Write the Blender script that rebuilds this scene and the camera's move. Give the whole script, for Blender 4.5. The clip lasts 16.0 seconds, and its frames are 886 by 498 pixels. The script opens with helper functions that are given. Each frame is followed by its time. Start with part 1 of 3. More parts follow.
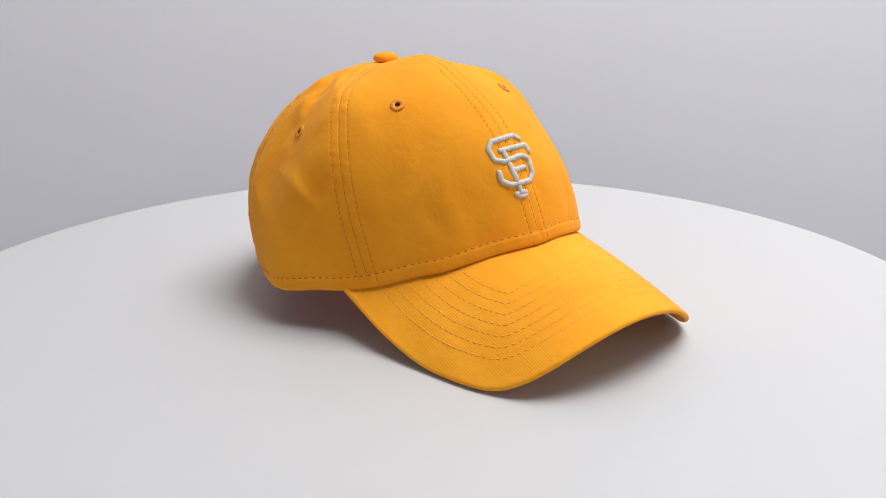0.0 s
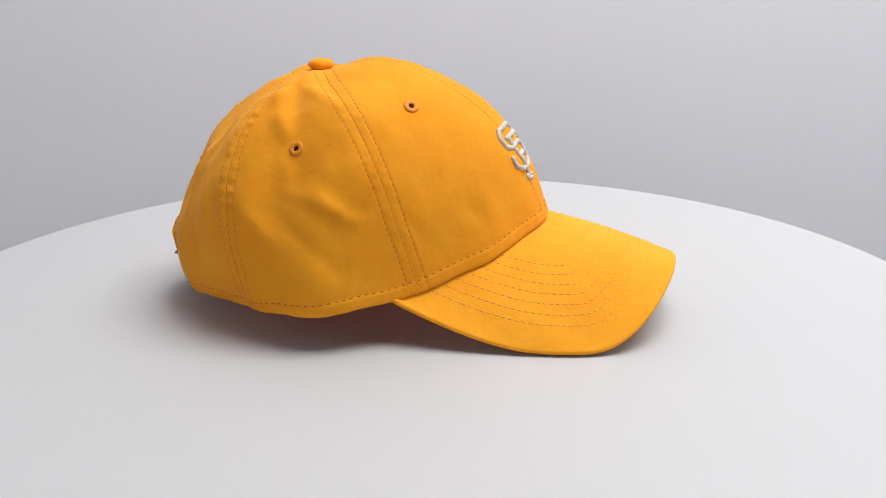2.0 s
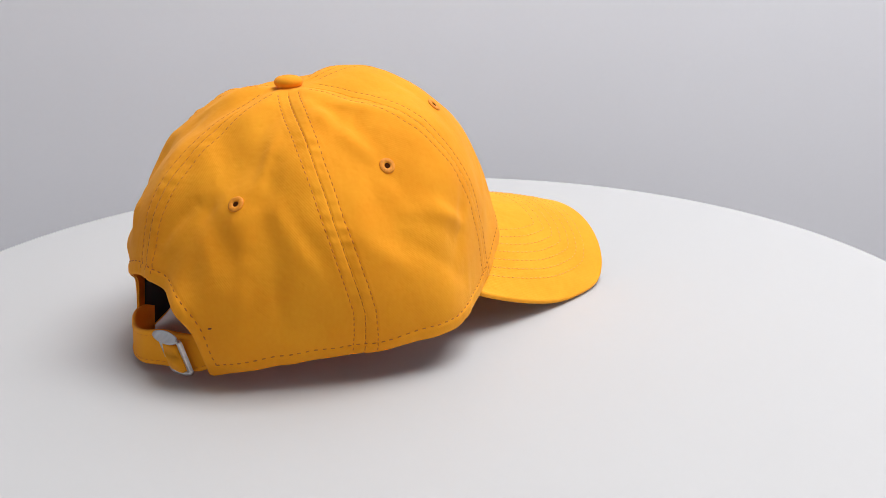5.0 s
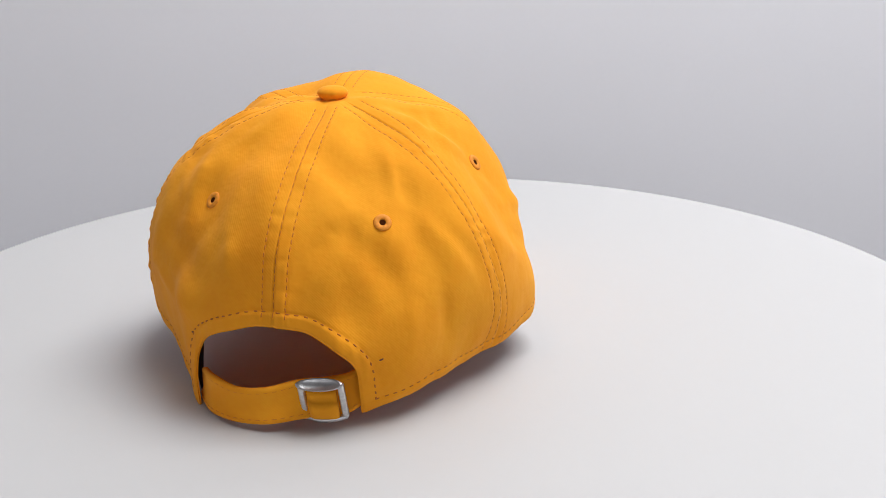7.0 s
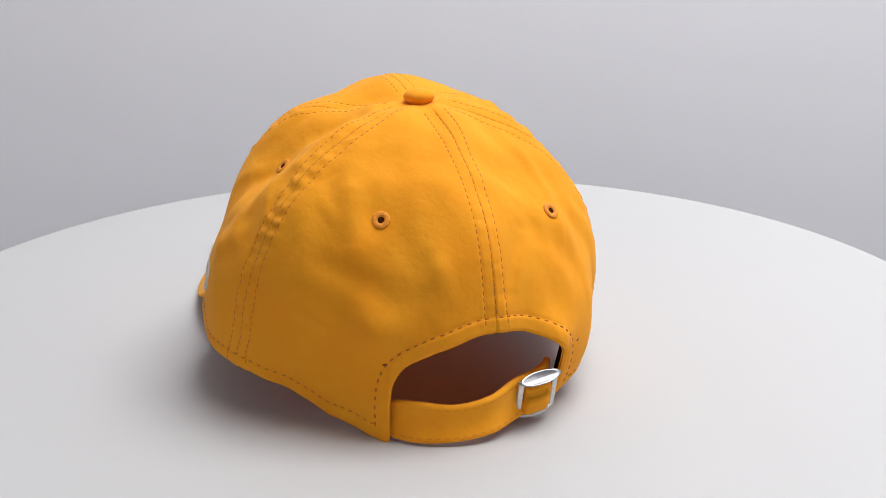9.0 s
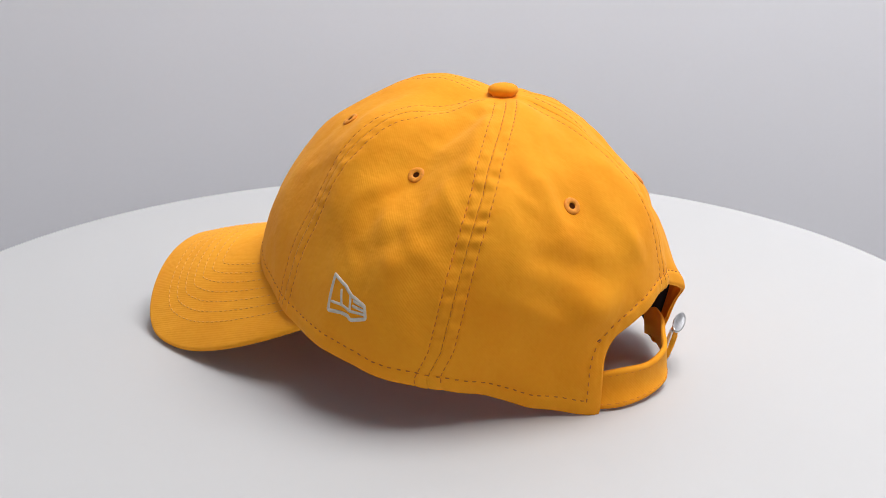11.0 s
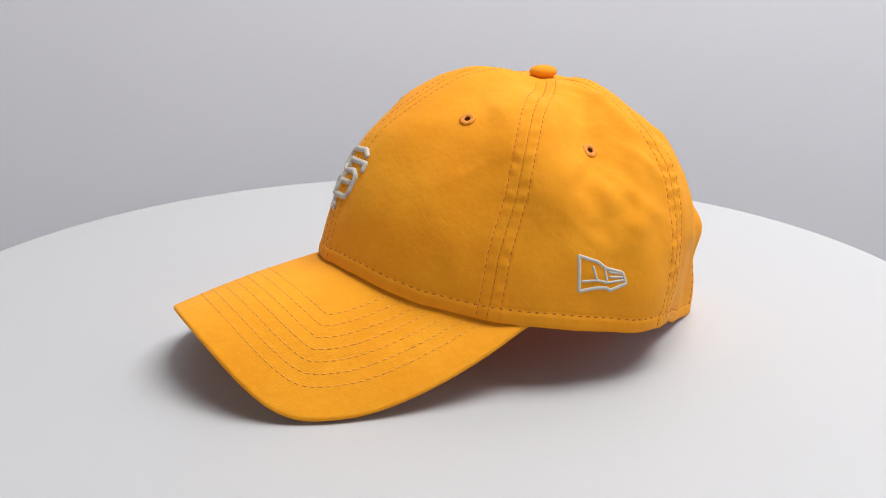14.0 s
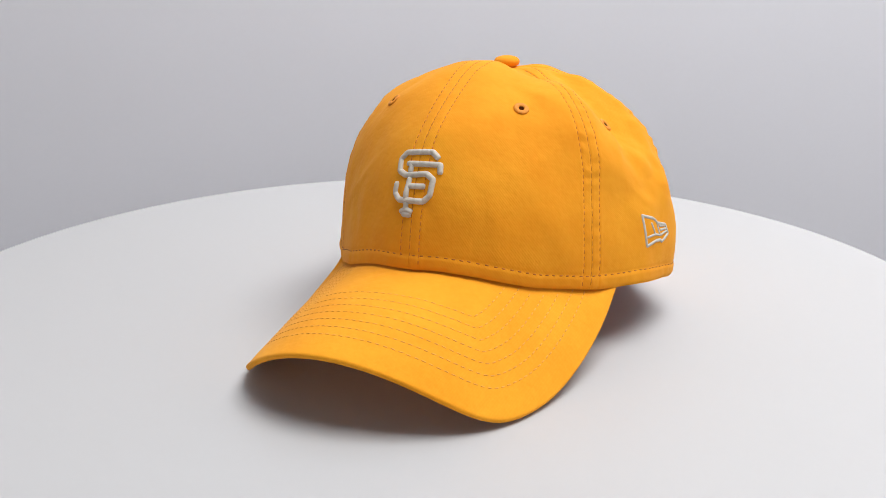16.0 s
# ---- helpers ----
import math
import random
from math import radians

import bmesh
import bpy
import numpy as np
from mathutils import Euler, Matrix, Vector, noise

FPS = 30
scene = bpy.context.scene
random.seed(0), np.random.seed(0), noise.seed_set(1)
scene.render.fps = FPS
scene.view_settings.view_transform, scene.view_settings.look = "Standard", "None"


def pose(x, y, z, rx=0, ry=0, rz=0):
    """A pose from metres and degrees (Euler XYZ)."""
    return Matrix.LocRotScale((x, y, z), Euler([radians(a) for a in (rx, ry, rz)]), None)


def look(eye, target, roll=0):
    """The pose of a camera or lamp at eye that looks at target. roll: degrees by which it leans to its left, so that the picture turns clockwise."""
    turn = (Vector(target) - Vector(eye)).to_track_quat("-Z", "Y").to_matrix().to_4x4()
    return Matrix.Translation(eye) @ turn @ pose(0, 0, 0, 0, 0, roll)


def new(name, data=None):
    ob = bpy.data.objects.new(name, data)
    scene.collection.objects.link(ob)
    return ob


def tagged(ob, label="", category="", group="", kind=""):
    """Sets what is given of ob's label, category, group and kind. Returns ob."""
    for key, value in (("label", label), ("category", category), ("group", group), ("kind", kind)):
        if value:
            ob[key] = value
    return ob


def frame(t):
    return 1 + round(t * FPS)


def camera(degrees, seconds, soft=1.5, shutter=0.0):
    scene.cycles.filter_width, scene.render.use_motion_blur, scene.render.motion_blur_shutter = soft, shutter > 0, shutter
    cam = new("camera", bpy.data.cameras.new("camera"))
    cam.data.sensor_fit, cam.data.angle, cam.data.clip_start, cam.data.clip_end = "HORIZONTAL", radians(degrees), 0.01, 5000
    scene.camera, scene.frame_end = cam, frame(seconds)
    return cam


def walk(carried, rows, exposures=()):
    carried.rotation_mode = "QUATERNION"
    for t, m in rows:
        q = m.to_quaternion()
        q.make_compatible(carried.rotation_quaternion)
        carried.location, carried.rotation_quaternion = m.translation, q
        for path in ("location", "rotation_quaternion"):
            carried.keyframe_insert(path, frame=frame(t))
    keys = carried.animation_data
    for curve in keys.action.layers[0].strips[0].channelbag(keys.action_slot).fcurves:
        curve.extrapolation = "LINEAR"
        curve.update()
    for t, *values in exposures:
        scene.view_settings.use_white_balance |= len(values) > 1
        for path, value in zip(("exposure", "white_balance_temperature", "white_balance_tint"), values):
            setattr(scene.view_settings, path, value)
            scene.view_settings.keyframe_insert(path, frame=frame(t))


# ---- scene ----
TURN_RATE = 18.442  # degrees a second, counter-clockwise from above
cam = camera(46.62, 16.0, 0.9)
EYE = Vector((0.0, -0.528, 0.2096))
YAW, PITCH, ROLL = radians(-1.419), radians(-18.227), -0.503
AHEAD = Vector((-math.sin(YAW) * math.cos(PITCH), math.cos(YAW) * math.cos(PITCH), math.sin(PITCH)))
STAND = look(EYE, EYE + AHEAD, ROLL)
walk(cam, [(0.0, STAND), (16.0, STAND)], exposures=[(0.0, 0.0), (16.0, 0.0)])

# ---------------------------------------------------------------- light
world = bpy.data.worlds.new("world")
scene.world = world
world.use_nodes = True
sky = world.node_tree.nodes.new("ShaderNodeTexSky")
sky.sky_type, sky.sun_disc = "NISHITA", False
sky.sun_elevation, sky.sun_rotation = radians(40), radians(200)
back_node = world.node_tree.nodes["Background"]
back_node.inputs[1].default_value = 0.08
world.node_tree.links.new(sky.outputs[0], back_node.inputs[0])


def area_light(name, place, target, wide, high, watts, colour):
    lamp = bpy.data.lights.new(name, "AREA")
    lamp.shape, lamp.size, lamp.size_y, lamp.energy, lamp.color = "RECTANGLE", wide, high, watts, colour
    ob = new(name, lamp)
    ob.matrix_world = look(place, target)
    return ob


# daylight through the skylight over the table and the window beside the camera
area_light("skylight_daylight", (0.75, 0.05, 1.87), (0.75, 0.05, 0), 1.4, 1.1, 52.3, (0.992, 0.99, 0.982))
# fill lamp added behind the camera to even out the back wall
area_light("added_front_fill", (-0.3, -2.42, 0.60), (-0.3, 0, 0.60), 2.0, 0.7, 5.2, (1.0, 0.94, 0.90))
area_light("side_window_daylight", (1.63, -0.35, 0.75), (0, -0.35, 0.75), 1.2, 0.8, 4.5, (1.0, 0.96, 0.92))


# ---------------------------------------------------------------- materials
def material(name):
    m = bpy.data.materials.new(name)
    m.use_nodes = True
    nodes, links = m.node_tree.nodes, m.node_tree.links
    return m, nodes, links, nodes["Principled BSDF"]


def math_node(nodes, links, op, a, b):
    n = nodes.new("ShaderNodeMath")
    n.operation = op
    for i, v in enumerate((a, b)):
        if isinstance(v, (int, float)):
            n.inputs[i].default_value = v
        else:
            links.new(v, n.inputs[i])
    return n.outputs[0]


def noise_node(nodes, links, coord, scale, detail=3.0, rough=0.55):
    n = nodes.new("ShaderNodeTexNoise")
    n.inputs["Scale"].default_value, n.inputs["Detail"].default_value, n.inputs["Roughness"].default_value = scale, detail, rough
    links.new(coord, n.inputs["Vector"])
    return n.outputs["Fac"]


def ramp(nodes, links, fac, stops):
    n = nodes.new("ShaderNodeValToRGB")
    while len(n.color_ramp.elements) < len(stops):
        n.color_ramp.elements.new(0.5)
    for e, (at, col) in zip(n.color_ramp.elements, stops):
        e.position, e.color = at, (*col, 1)
    links.new(fac, n.inputs[0])
    return n.outputs[0]


def bump(nodes, links, height, strength, distance, under=None):
    n = nodes.new("ShaderNodeBump")
    n.inputs["Strength"].default_value, n.inputs["Distance"].default_value = strength, distance
    links.new(height, n.inputs["Height"])
    if under is not None:
        links.new(under, n.inputs["Normal"])
    return n.outputs[0]


def twill(name, low, high, pitch=0.00095, relief=0.5, ribs=0.10, through_light=0.0, slant=(0.75, 0.66)):
    """Garment-dyed cotton twill: fine diagonal ribs along the cloth, uneven dye, a soft nap."""
    m, nodes, links, bsdf = material(name)
    uv = nodes.new("ShaderNodeUVMap").outputs[0]
    obj = nodes.new("ShaderNodeTexCoord").outputs["Object"]
    sep = nodes.new("ShaderNodeSeparateXYZ")
    links.new(uv, sep.inputs[0])
    k = 2 * math.pi / pitch
    wob = math_node(nodes, links, "MULTIPLY", noise_node(nodes, links, uv, 900, 2), 1.6)
    diag = math_node(nodes, links, "ADD", math_node(nodes, links, "MULTIPLY", sep.outputs[0], k * slant[0]),
                     math_node(nodes, links, "MULTIPLY", sep.outputs[1], k * slant[1]))
    rib = math_node(nodes, links, "SINE", math_node(nodes, links, "ADD", diag, wob), 0.0)
    big = noise_node(nodes, links, obj, 26, 4, 0.6)
    fine = noise_node(nodes, links, obj, 420, 3, 0.6)
    mixf = math_node(nodes, links, "ADD", math_node(nodes, links, "MULTIPLY", big, 0.75),
                     math_node(nodes, links, "MULTIPLY", fine, 0.25))
    mixf = math_node(nodes, links, "ADD", mixf, math_node(nodes, links, "MULTIPLY", rib, 0.024))
    links.new(ramp(nodes, links, mixf, [(0.28, low), (0.72, high)]), bsdf.inputs["Base Color"])
    b1 = bump(nodes, links, rib, ribs * relief, 0.0003)
    b2 = bump(nodes, links, fine, 0.24 * relief, 0.0006, b1)
    b3 = bump(nodes, links, noise_node(nodes, links, obj, 75, 3, 0.6), 0.5 * relief, 0.003, b2)
    links.new(b3, bsdf.inputs["Normal"])
    bsdf.inputs["Roughness"].default_value = 0.82
    bsdf.inputs["Specular IOR Level"].default_value = 0.15
    bsdf.inputs["Sheen Weight"].default_value = 0.12
    bsdf.inputs["Sheen Roughness"].default_value = 0.5
    bsdf.inputs["Sheen Tint"].default_value = (1.0, 0.86, 0.42, 1)
    if through_light:
        glow, mix = nodes.new("ShaderNodeBsdfTranslucent"), nodes.new("ShaderNodeMixShader")
        glow.inputs[0].default_value = (*high, 1)
        mix.inputs[0].default_value = through_light
        links.new(bsdf.outputs[0], mix.inputs[1])
        links.new(glow.outputs[0], mix.inputs[2])
        links.new(mix.outputs[0], nodes["Material Output"].inputs[0])
    return m


def plain(name, colour, rough, spread=0.08, scale=300, metal=0.0, relief=0.2, depth=0.0004, coat=0.0):
    m, nodes, links, bsdf = material(name)
    obj = nodes.new("ShaderNodeTexCoord").outputs["Object"]
    n = noise_node(nodes, links, obj, scale, 3)
    lo = tuple(c * (1 - spread) for c in colour)
    hi = tuple(min(1, c * (1 + spread)) for c in colour)
    links.new(ramp(nodes, links, n, [(0.3, lo), (0.7, hi)]), bsdf.inputs["Base Color"])
    links.new(bump(nodes, links, n, relief, depth), bsdf.inputs["Normal"])
    bsdf.inputs["Roughness"].default_value, bsdf.inputs["Metallic"].default_value = rough, metal
    bsdf.inputs["Coat Weight"].default_value = coat
    return m


ORANGE_LOW, ORANGE_HIGH = (0.90, 0.313, 0.010), (0.95, 0.396, 0.020)
COTTON = twill("orange_cotton_twill", ORANGE_LOW, ORANGE_HIGH, through_light=0.12)
INNER_COTTON = twill("inner_cotton_twill", ORANGE_LOW, ORANGE_HIGH, through_light=0.5)
VISOR_CLOTH = twill("visor_cotton_twill", (0.83, 0.305, 0.011), (0.91, 0.386, 0.021), 0.0010, relief=0.5, ribs=0.18, slant=(0.99, 0.10))
THREAD = plain("orange_thread", (0.62, 0.160, 0.004), 0.7, 0.25, 900)
VISOR_THREAD = plain("visor_thread", (0.80, 0.335, 0.035), 0.6, 0.25, 900)
HEM_THREAD = plain("hem_thread", (0.50, 0.130, 0.004), 0.7, 0.3, 900)
DARK_THREAD = plain("dark_brown_thread", (0.15, 0.04, 0.01), 0.7)
SEAM_THREAD = plain("seam_thread", (0.50, 0.125, 0.004), 0.7, 0.25, 900)
STRAP_THREAD = plain("strap_thread", (0.76, 0.225, 0.005), 0.7, 0.15, 900)
LINING = plain("black_sweatband_cloth", (0.006, 0.006, 0.007), 0.85, 0.2, 500)
SILVER = plain("brushed_buckle_metal", (0.62, 0.62, 0.63), 0.34, 0.12, 700, 1.0, 0.25, 0.0003)
POLISHED = plain("polished_buckle_metal", (0.52, 0.52, 0.53), 0.36, 0.10, 300, 1.0, 0.08, 0.0003)


def satin(name, colour):
    """Satin-stitch embroidery: threads side by side across the stroke."""
    m, nodes, links, bsdf = material(name)
    uv = nodes.new("ShaderNodeUVMap").outputs[0]
    sep = nodes.new("ShaderNodeSeparateXYZ")
    links.new(uv, sep.inputs[0])
    wob = math_node(nodes, links, "MULTIPLY", noise_node(nodes, links, uv, 700, 2), 3.0)
    rib = math_node(nodes, links, "SINE", math_node(nodes, links, "ADD", math_node(nodes, links, "MULTIPLY", sep.outputs[0], 2 * math.pi / 0.00036), wob), 0.0)
    f = math_node(nodes, links, "ADD", math_node(nodes, links, "MULTIPLY", rib, 0.12), noise_node(nodes, links, uv, 500, 3))
    links.new(ramp(nodes, links, f, [(0.2, tuple(c * 0.8 for c in colour)), (0.8, colour)]), bsdf.inputs["Base Color"])
    links.new(bump(nodes, links, rib, 0.14, 0.0002), bsdf.inputs["Normal"])
    bsdf.inputs["Roughness"].default_value = 0.5
    return m


WHITE_SATIN = satin("cream_embroidery", (0.62, 0.57, 0.50))


def paint(name, colour, rough, speckle=0.02):
    m, nodes, links, bsdf = material(name)
    obj = nodes.new("ShaderNodeTexCoord").outputs["Object"]
    big, fine = noise_node(nodes, links, obj, 2.2, 4), noise_node(nodes, links, obj, 160, 3)
    f = math_node(nodes, links, "ADD", math_node(nodes, links, "MULTIPLY", big, 0.7), math_node(nodes, links, "MULTIPLY", fine, 0.3))
    links.new(ramp(nodes, links, f, [(0.3, tuple(c * (1 - speckle) for c in colour)), (0.7, colour)]), bsdf.inputs["Base Color"])
    links.new(bump(nodes, links, fine, 0.06, 0.0005), bsdf.inputs["Normal"])
    bsdf.inputs["Roughness"].default_value = rough
    return m


TABLE_WHITE = paint("matt_white_table", (0.487, 0.486, 0.494), 0.6)
WALL_WHITE = paint("cool_white_wall_paint", (0.905, 0.90, 0.955), 0.8, 0.03)
ROOM_GREY = paint("grey_room_paint", (0.24, 0.24, 0.245), 0.8, 0.05)
# paler than the other unseen walls, to bounce light onto the back wall
PALE_GREY = paint("pale_grey_wall_paint", (0.70, 0.70, 0.72), 0.8, 0.04)
FLOOR_GREY = paint("grey_floor", (0.18, 0.175, 0.17), 0.6, 0.1)


# ---------------------------------------------------------------- mesh helpers
def part(name, verts, faces, mat, parent=None, label="", uv=None, smooth=True):
    me = bpy.data.meshes.new(name)
    me.from_pydata([tuple(map(float, v)) for v in verts], [], [tuple(map(int, f)) for f in faces])
    me.update()
    me.materials.append(mat)
    if smooth:
        me.polygons.foreach_set("use_smooth", [True] * len(me.polygons))
    if uv is not None:
        idx = np.empty(len(me.loops), dtype=np.int32)
        me.loops.foreach_get("vertex_index", idx)
        me.uv_layers.new(name="UVMap").data.foreach_set("uv", np.asarray(uv, dtype=np.float32)[idx].ravel())
    ob = new(name, me)
    ob.parent = parent
    if label:
        tagged(ob, label)
    return ob


def box(lo, hi):
    (x0, y0, z0), (x1, y1, z1) = lo, hi
    v = [(x0, y0, z0), (x1, y0, z0), (x1, y1, z0), (x0, y1, z0), (x0, y0, z1), (x1, y0, z1), (x1, y1, z1), (x0, y1, z1)]
    f = [(0, 3, 2, 1), (4, 5, 6, 7), (0, 1, 5, 4), (1, 2, 6, 5), (2, 3, 7, 6), (3, 0, 4, 7)]
    return v, f


def boxes(list_):
    v, f = [], []
    for lo, hi in list_:
        bv, bf = box(lo, hi)
        f += [tuple(i + len(v) for i in q) for q in bf]
        v += bv
    return v, f


def lathe(profile, n=64, centre=(0, 0, 0)):
    """Turn a profile of (radius, height) round the upright axis; radius 0 closes an end."""
    v, f, rings = [], [], []
    for r, z in profile:
        if r < 1e-7:
            rings.append([len(v)])
            v.append((centre[0], centre[1], centre[2] + z))
        else:
            rings.append(list(range(len(v), len(v) + n)))
            v += [(centre[0] + r * math.cos(2 * math.pi * i / n), centre[1] + r * math.sin(2 * math.pi * i / n), centre[2] + z) for i in range(n)]
    for a, b in zip(rings, rings[1:]):
        for i in range(n):
            j = (i + 1) % n
            if len(a) == 1 and len(b) > 1:
                f.append((a[0], b[i], b[j]))
            elif len(b) == 1 and len(a) > 1:
                f.append((a[i], b[0], a[j]))
            elif len(a) > 1:
                f.append((a[i], b[i], b[j], a[j]))
    return v, f


def grid_faces(nu, nv, flip=False, start=0):
    i, j = np.meshgrid(np.arange(nu - 1), np.arange(nv - 1), indexing="ij")
    a = (i * nv + j).ravel() + start
    q = np.stack([a, a + nv, a + nv + 1, a + 1], 1)
    return q[:, ::-1] if flip else q


def sweep(path, side, up, profile):
    """Carry a closed profile of (across, above) along a path; ends capped."""
    n, m = len(path), len(profile)
    prof = np.asarray(profile)
    v = path[:, None] + prof[None, :, 0:1] * side[:, None] + prof[None, :, 1:2] * up[:, None]
    f = []
    for i in range(n - 1):
        for k in range(m):
            f.append((i * m + k, i * m + (k + 1) % m, (i + 1) * m + (k + 1) % m, (i + 1) * m + k))
    f.append(tuple(range(m))[::-1])
    f.append(tuple((n - 1) * m + k for k in range(m)))
    run = np.concatenate([[0], np.cumsum(np.linalg.norm(np.diff(path, axis=0), axis=1))])
    uv = np.stack(np.broadcast_arrays(run[:, None], prof[None, :, 0]), -1).reshape(-1, 2)
    return v.reshape(-1, 3), f, uv


def unit(a):
    return a / (np.linalg.norm(a, axis=-1, keepdims=True) + 1e-12)


def spline(knots, n):
    """Catmull-Rom through the knots, n samples."""
    k = np.asarray(knots, float)
    k = np.vstack([2 * k[0] - k[1], k, 2 * k[-1] - k[-2]])
    t = np.linspace(0, len(k) - 3 - 1e-9, n)
    i = t.astype(int)
    u = (t - i)[:, None]
    a, b, c, d = k[i], k[i + 1], k[i + 2], k[i + 3]
    return 0.5 * (2 * b + (c - a) * u + (2 * a - 5 * b + 4 * c - d) * u ** 2 + (3 * b - a - 3 * c + d) * u ** 3)


def noise_at(points, scale, seed=0.0):
    s = np.asarray(scale) * np.ones(3)
    return np.array([noise.noise(Vector((p[0] * s[0] + seed, p[1] * s[1] - seed, p[2] * s[2] + 2 * seed))) for p in points.reshape(-1, 3)]).reshape(points.shape[:-1])


# ---------------------------------------------------------------- room
def build_room():
    w, floor_z, top = 0.12, -0.75, 1.85
    x0, x1, y0, y1 = -1.6, 1.6, -2.4, 1.00
    tagged(part("floor", *box((x0 - w, y0 - w, floor_z - 0.1), (x1 + w, y1 + w, floor_z)), FLOOR_GREY, smooth=False), "plain grey floor", "floor", kind="structure")
    v, f = boxes([((x0 - w, y0 - w, top), (0.05, y1 + w, top + 0.1)), ((1.45, y0 - w, top), (x1 + w, y1 + w, top + 0.1)),
                  ((0.05, y0 - w, top), (1.45, -0.5, top + 0.1)), ((0.05, 0.6, top), (1.45, y1 + w, top + 0.1))])
    tagged(part("ceiling", v, f, ROOM_GREY, smooth=False), "grey ceiling with a square skylight", "ceiling", kind="structure")
    back = tagged(part("wall_north", *box((-1.75, 0, floor_z), (1.75, w, top)), WALL_WHITE, smooth=False), "plain cool white wall behind the turntable", "wall", kind="structure")
    back.matrix_world = pose(0, 0.68, 0, 0, 0, 9)
    # wall out of view; its opening is made for the added fill lamp
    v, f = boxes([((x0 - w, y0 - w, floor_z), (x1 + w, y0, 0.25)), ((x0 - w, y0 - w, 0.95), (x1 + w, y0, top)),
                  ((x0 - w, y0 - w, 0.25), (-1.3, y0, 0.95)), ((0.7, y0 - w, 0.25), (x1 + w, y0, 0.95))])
    tagged(part("wall_south", v, f, ROOM_GREY, smooth=False), "grey unseen wall with an opening for the added fill light", "wall", kind="structure")
    tagged(part("wall_west", *box((x0 - w, y0, floor_z), (x0, y1, top)), PALE_GREY, smooth=False), "plain pale grey unseen wall that bounces light", "wall", kind="structure")
    v, f = boxes([((x1, y0, floor_z), (x1 + w, y1, 0.35)), ((x1, y0, 1.15), (x1 + w, y1, top)), ((x1, y0, 0.35), (x1 + w, -0.95, 1.15)), ((x1, 0.25, 0.35), (x1 + w, y1, 1.15))])
    tagged(part("wall_east", v, f, ROOM_GREY, smooth=False), "grey painted wall with a window opening", "wall", kind="structure")


build_room()


def build_turntable():
    base = tagged(new("turntable"), "round matt white rotating display table", "turntable")
    base.location = (0, 0, -0.75)
    r, t = 0.300, 0.018
    prof = [(0, 0)] + [(x, 0) for x in (0.05, 0.12, 0.2, 0.27, r - 0.002)]
    prof += [(r - 0.002 + 0.002 * math.sin(a), -0.002 + 0.002 * math.cos(a)) for a in np.linspace(0.2, math.pi / 2, 6)]
    prof += [(r - 0.002 + 0.002 * math.cos(a), -t + 0.002 - 0.002 * math.sin(a)) for a in np.linspace(0, math.pi / 2, 6)] + [(0, -t)]
    v, f = lathe(prof, 256)
    top = part("tabletop", v, f, TABLE_WHITE, base)
    top.location = (0, 0, 0.75)
    part("column", *lathe([(0, 0.02), (0.045, 0.02), (0.04, 0.05), (0.04, 0.70), (0.075, 0.715), (0.075, 0.731), (0, 0.731)], 48), TABLE_WHITE, base)
    part("foot", *lathe([(0, 0), (0.2, 0), (0.205, 0.006), (0.2, 0.014), (0.05, 0.022), (0, 0.022)], 64), TABLE_WHITE, base)
    return top


TABLETOP = build_turntable()

# ---------------------------------------------------------------- the cap's form
# x ahead over the visor, y to the wearer's left, z up from the table
CENTRE = np.array([-0.0178, 0.0003, 0.045])
HARMONICS = (  # radius of the crown from its centre: order, wave, powers of the elevation
    (0, 0, (0.09025, -0.00771, -0.00115, -0.00077, 0.00157)),
    (1, 0, (0.01759, 0.00655, 0.00526, -0.01806, -0.01520)),
    (1, 1, (0.00410, -0.00243, -0.00413, -0.00291, 0.00066)),
    (2, 0, (0.00383, -0.00187, 0.00205, -0.00025, -0.00073)),
    (2, 1, (-0.00123, -0.00512, 0.00724, 0.00228, -0.01068)),
    (3, 0, (0.00178, -0.00472, 0.00342, 0.01924, 0.00433)),
    (3, 1, (0.00027, -0.00031, 0.00270, -0.00067, -0.00715)),
    (4, 0, (0.00080, -0.00556, 0.00288, 0.00931, 0.00317)),
    (4, 1, (0.00019, -0.00263, 0.00167, 0.00629, -0.00111)),
    (5, 0, (-0.00140, -0.00426, 0.00705, 0.00922, 0.00181)),
    (5, 1, (0.00085, -0.00433, -0.00444, 0.00482, 0.00392)),
    (6, 0, (0.00219, 0.00264, -0.00778, -0.00950, -0.00069)),
    (6, 1, (-0.00016, -0.00092, 0.00068, 0.00892, 0.00622)))
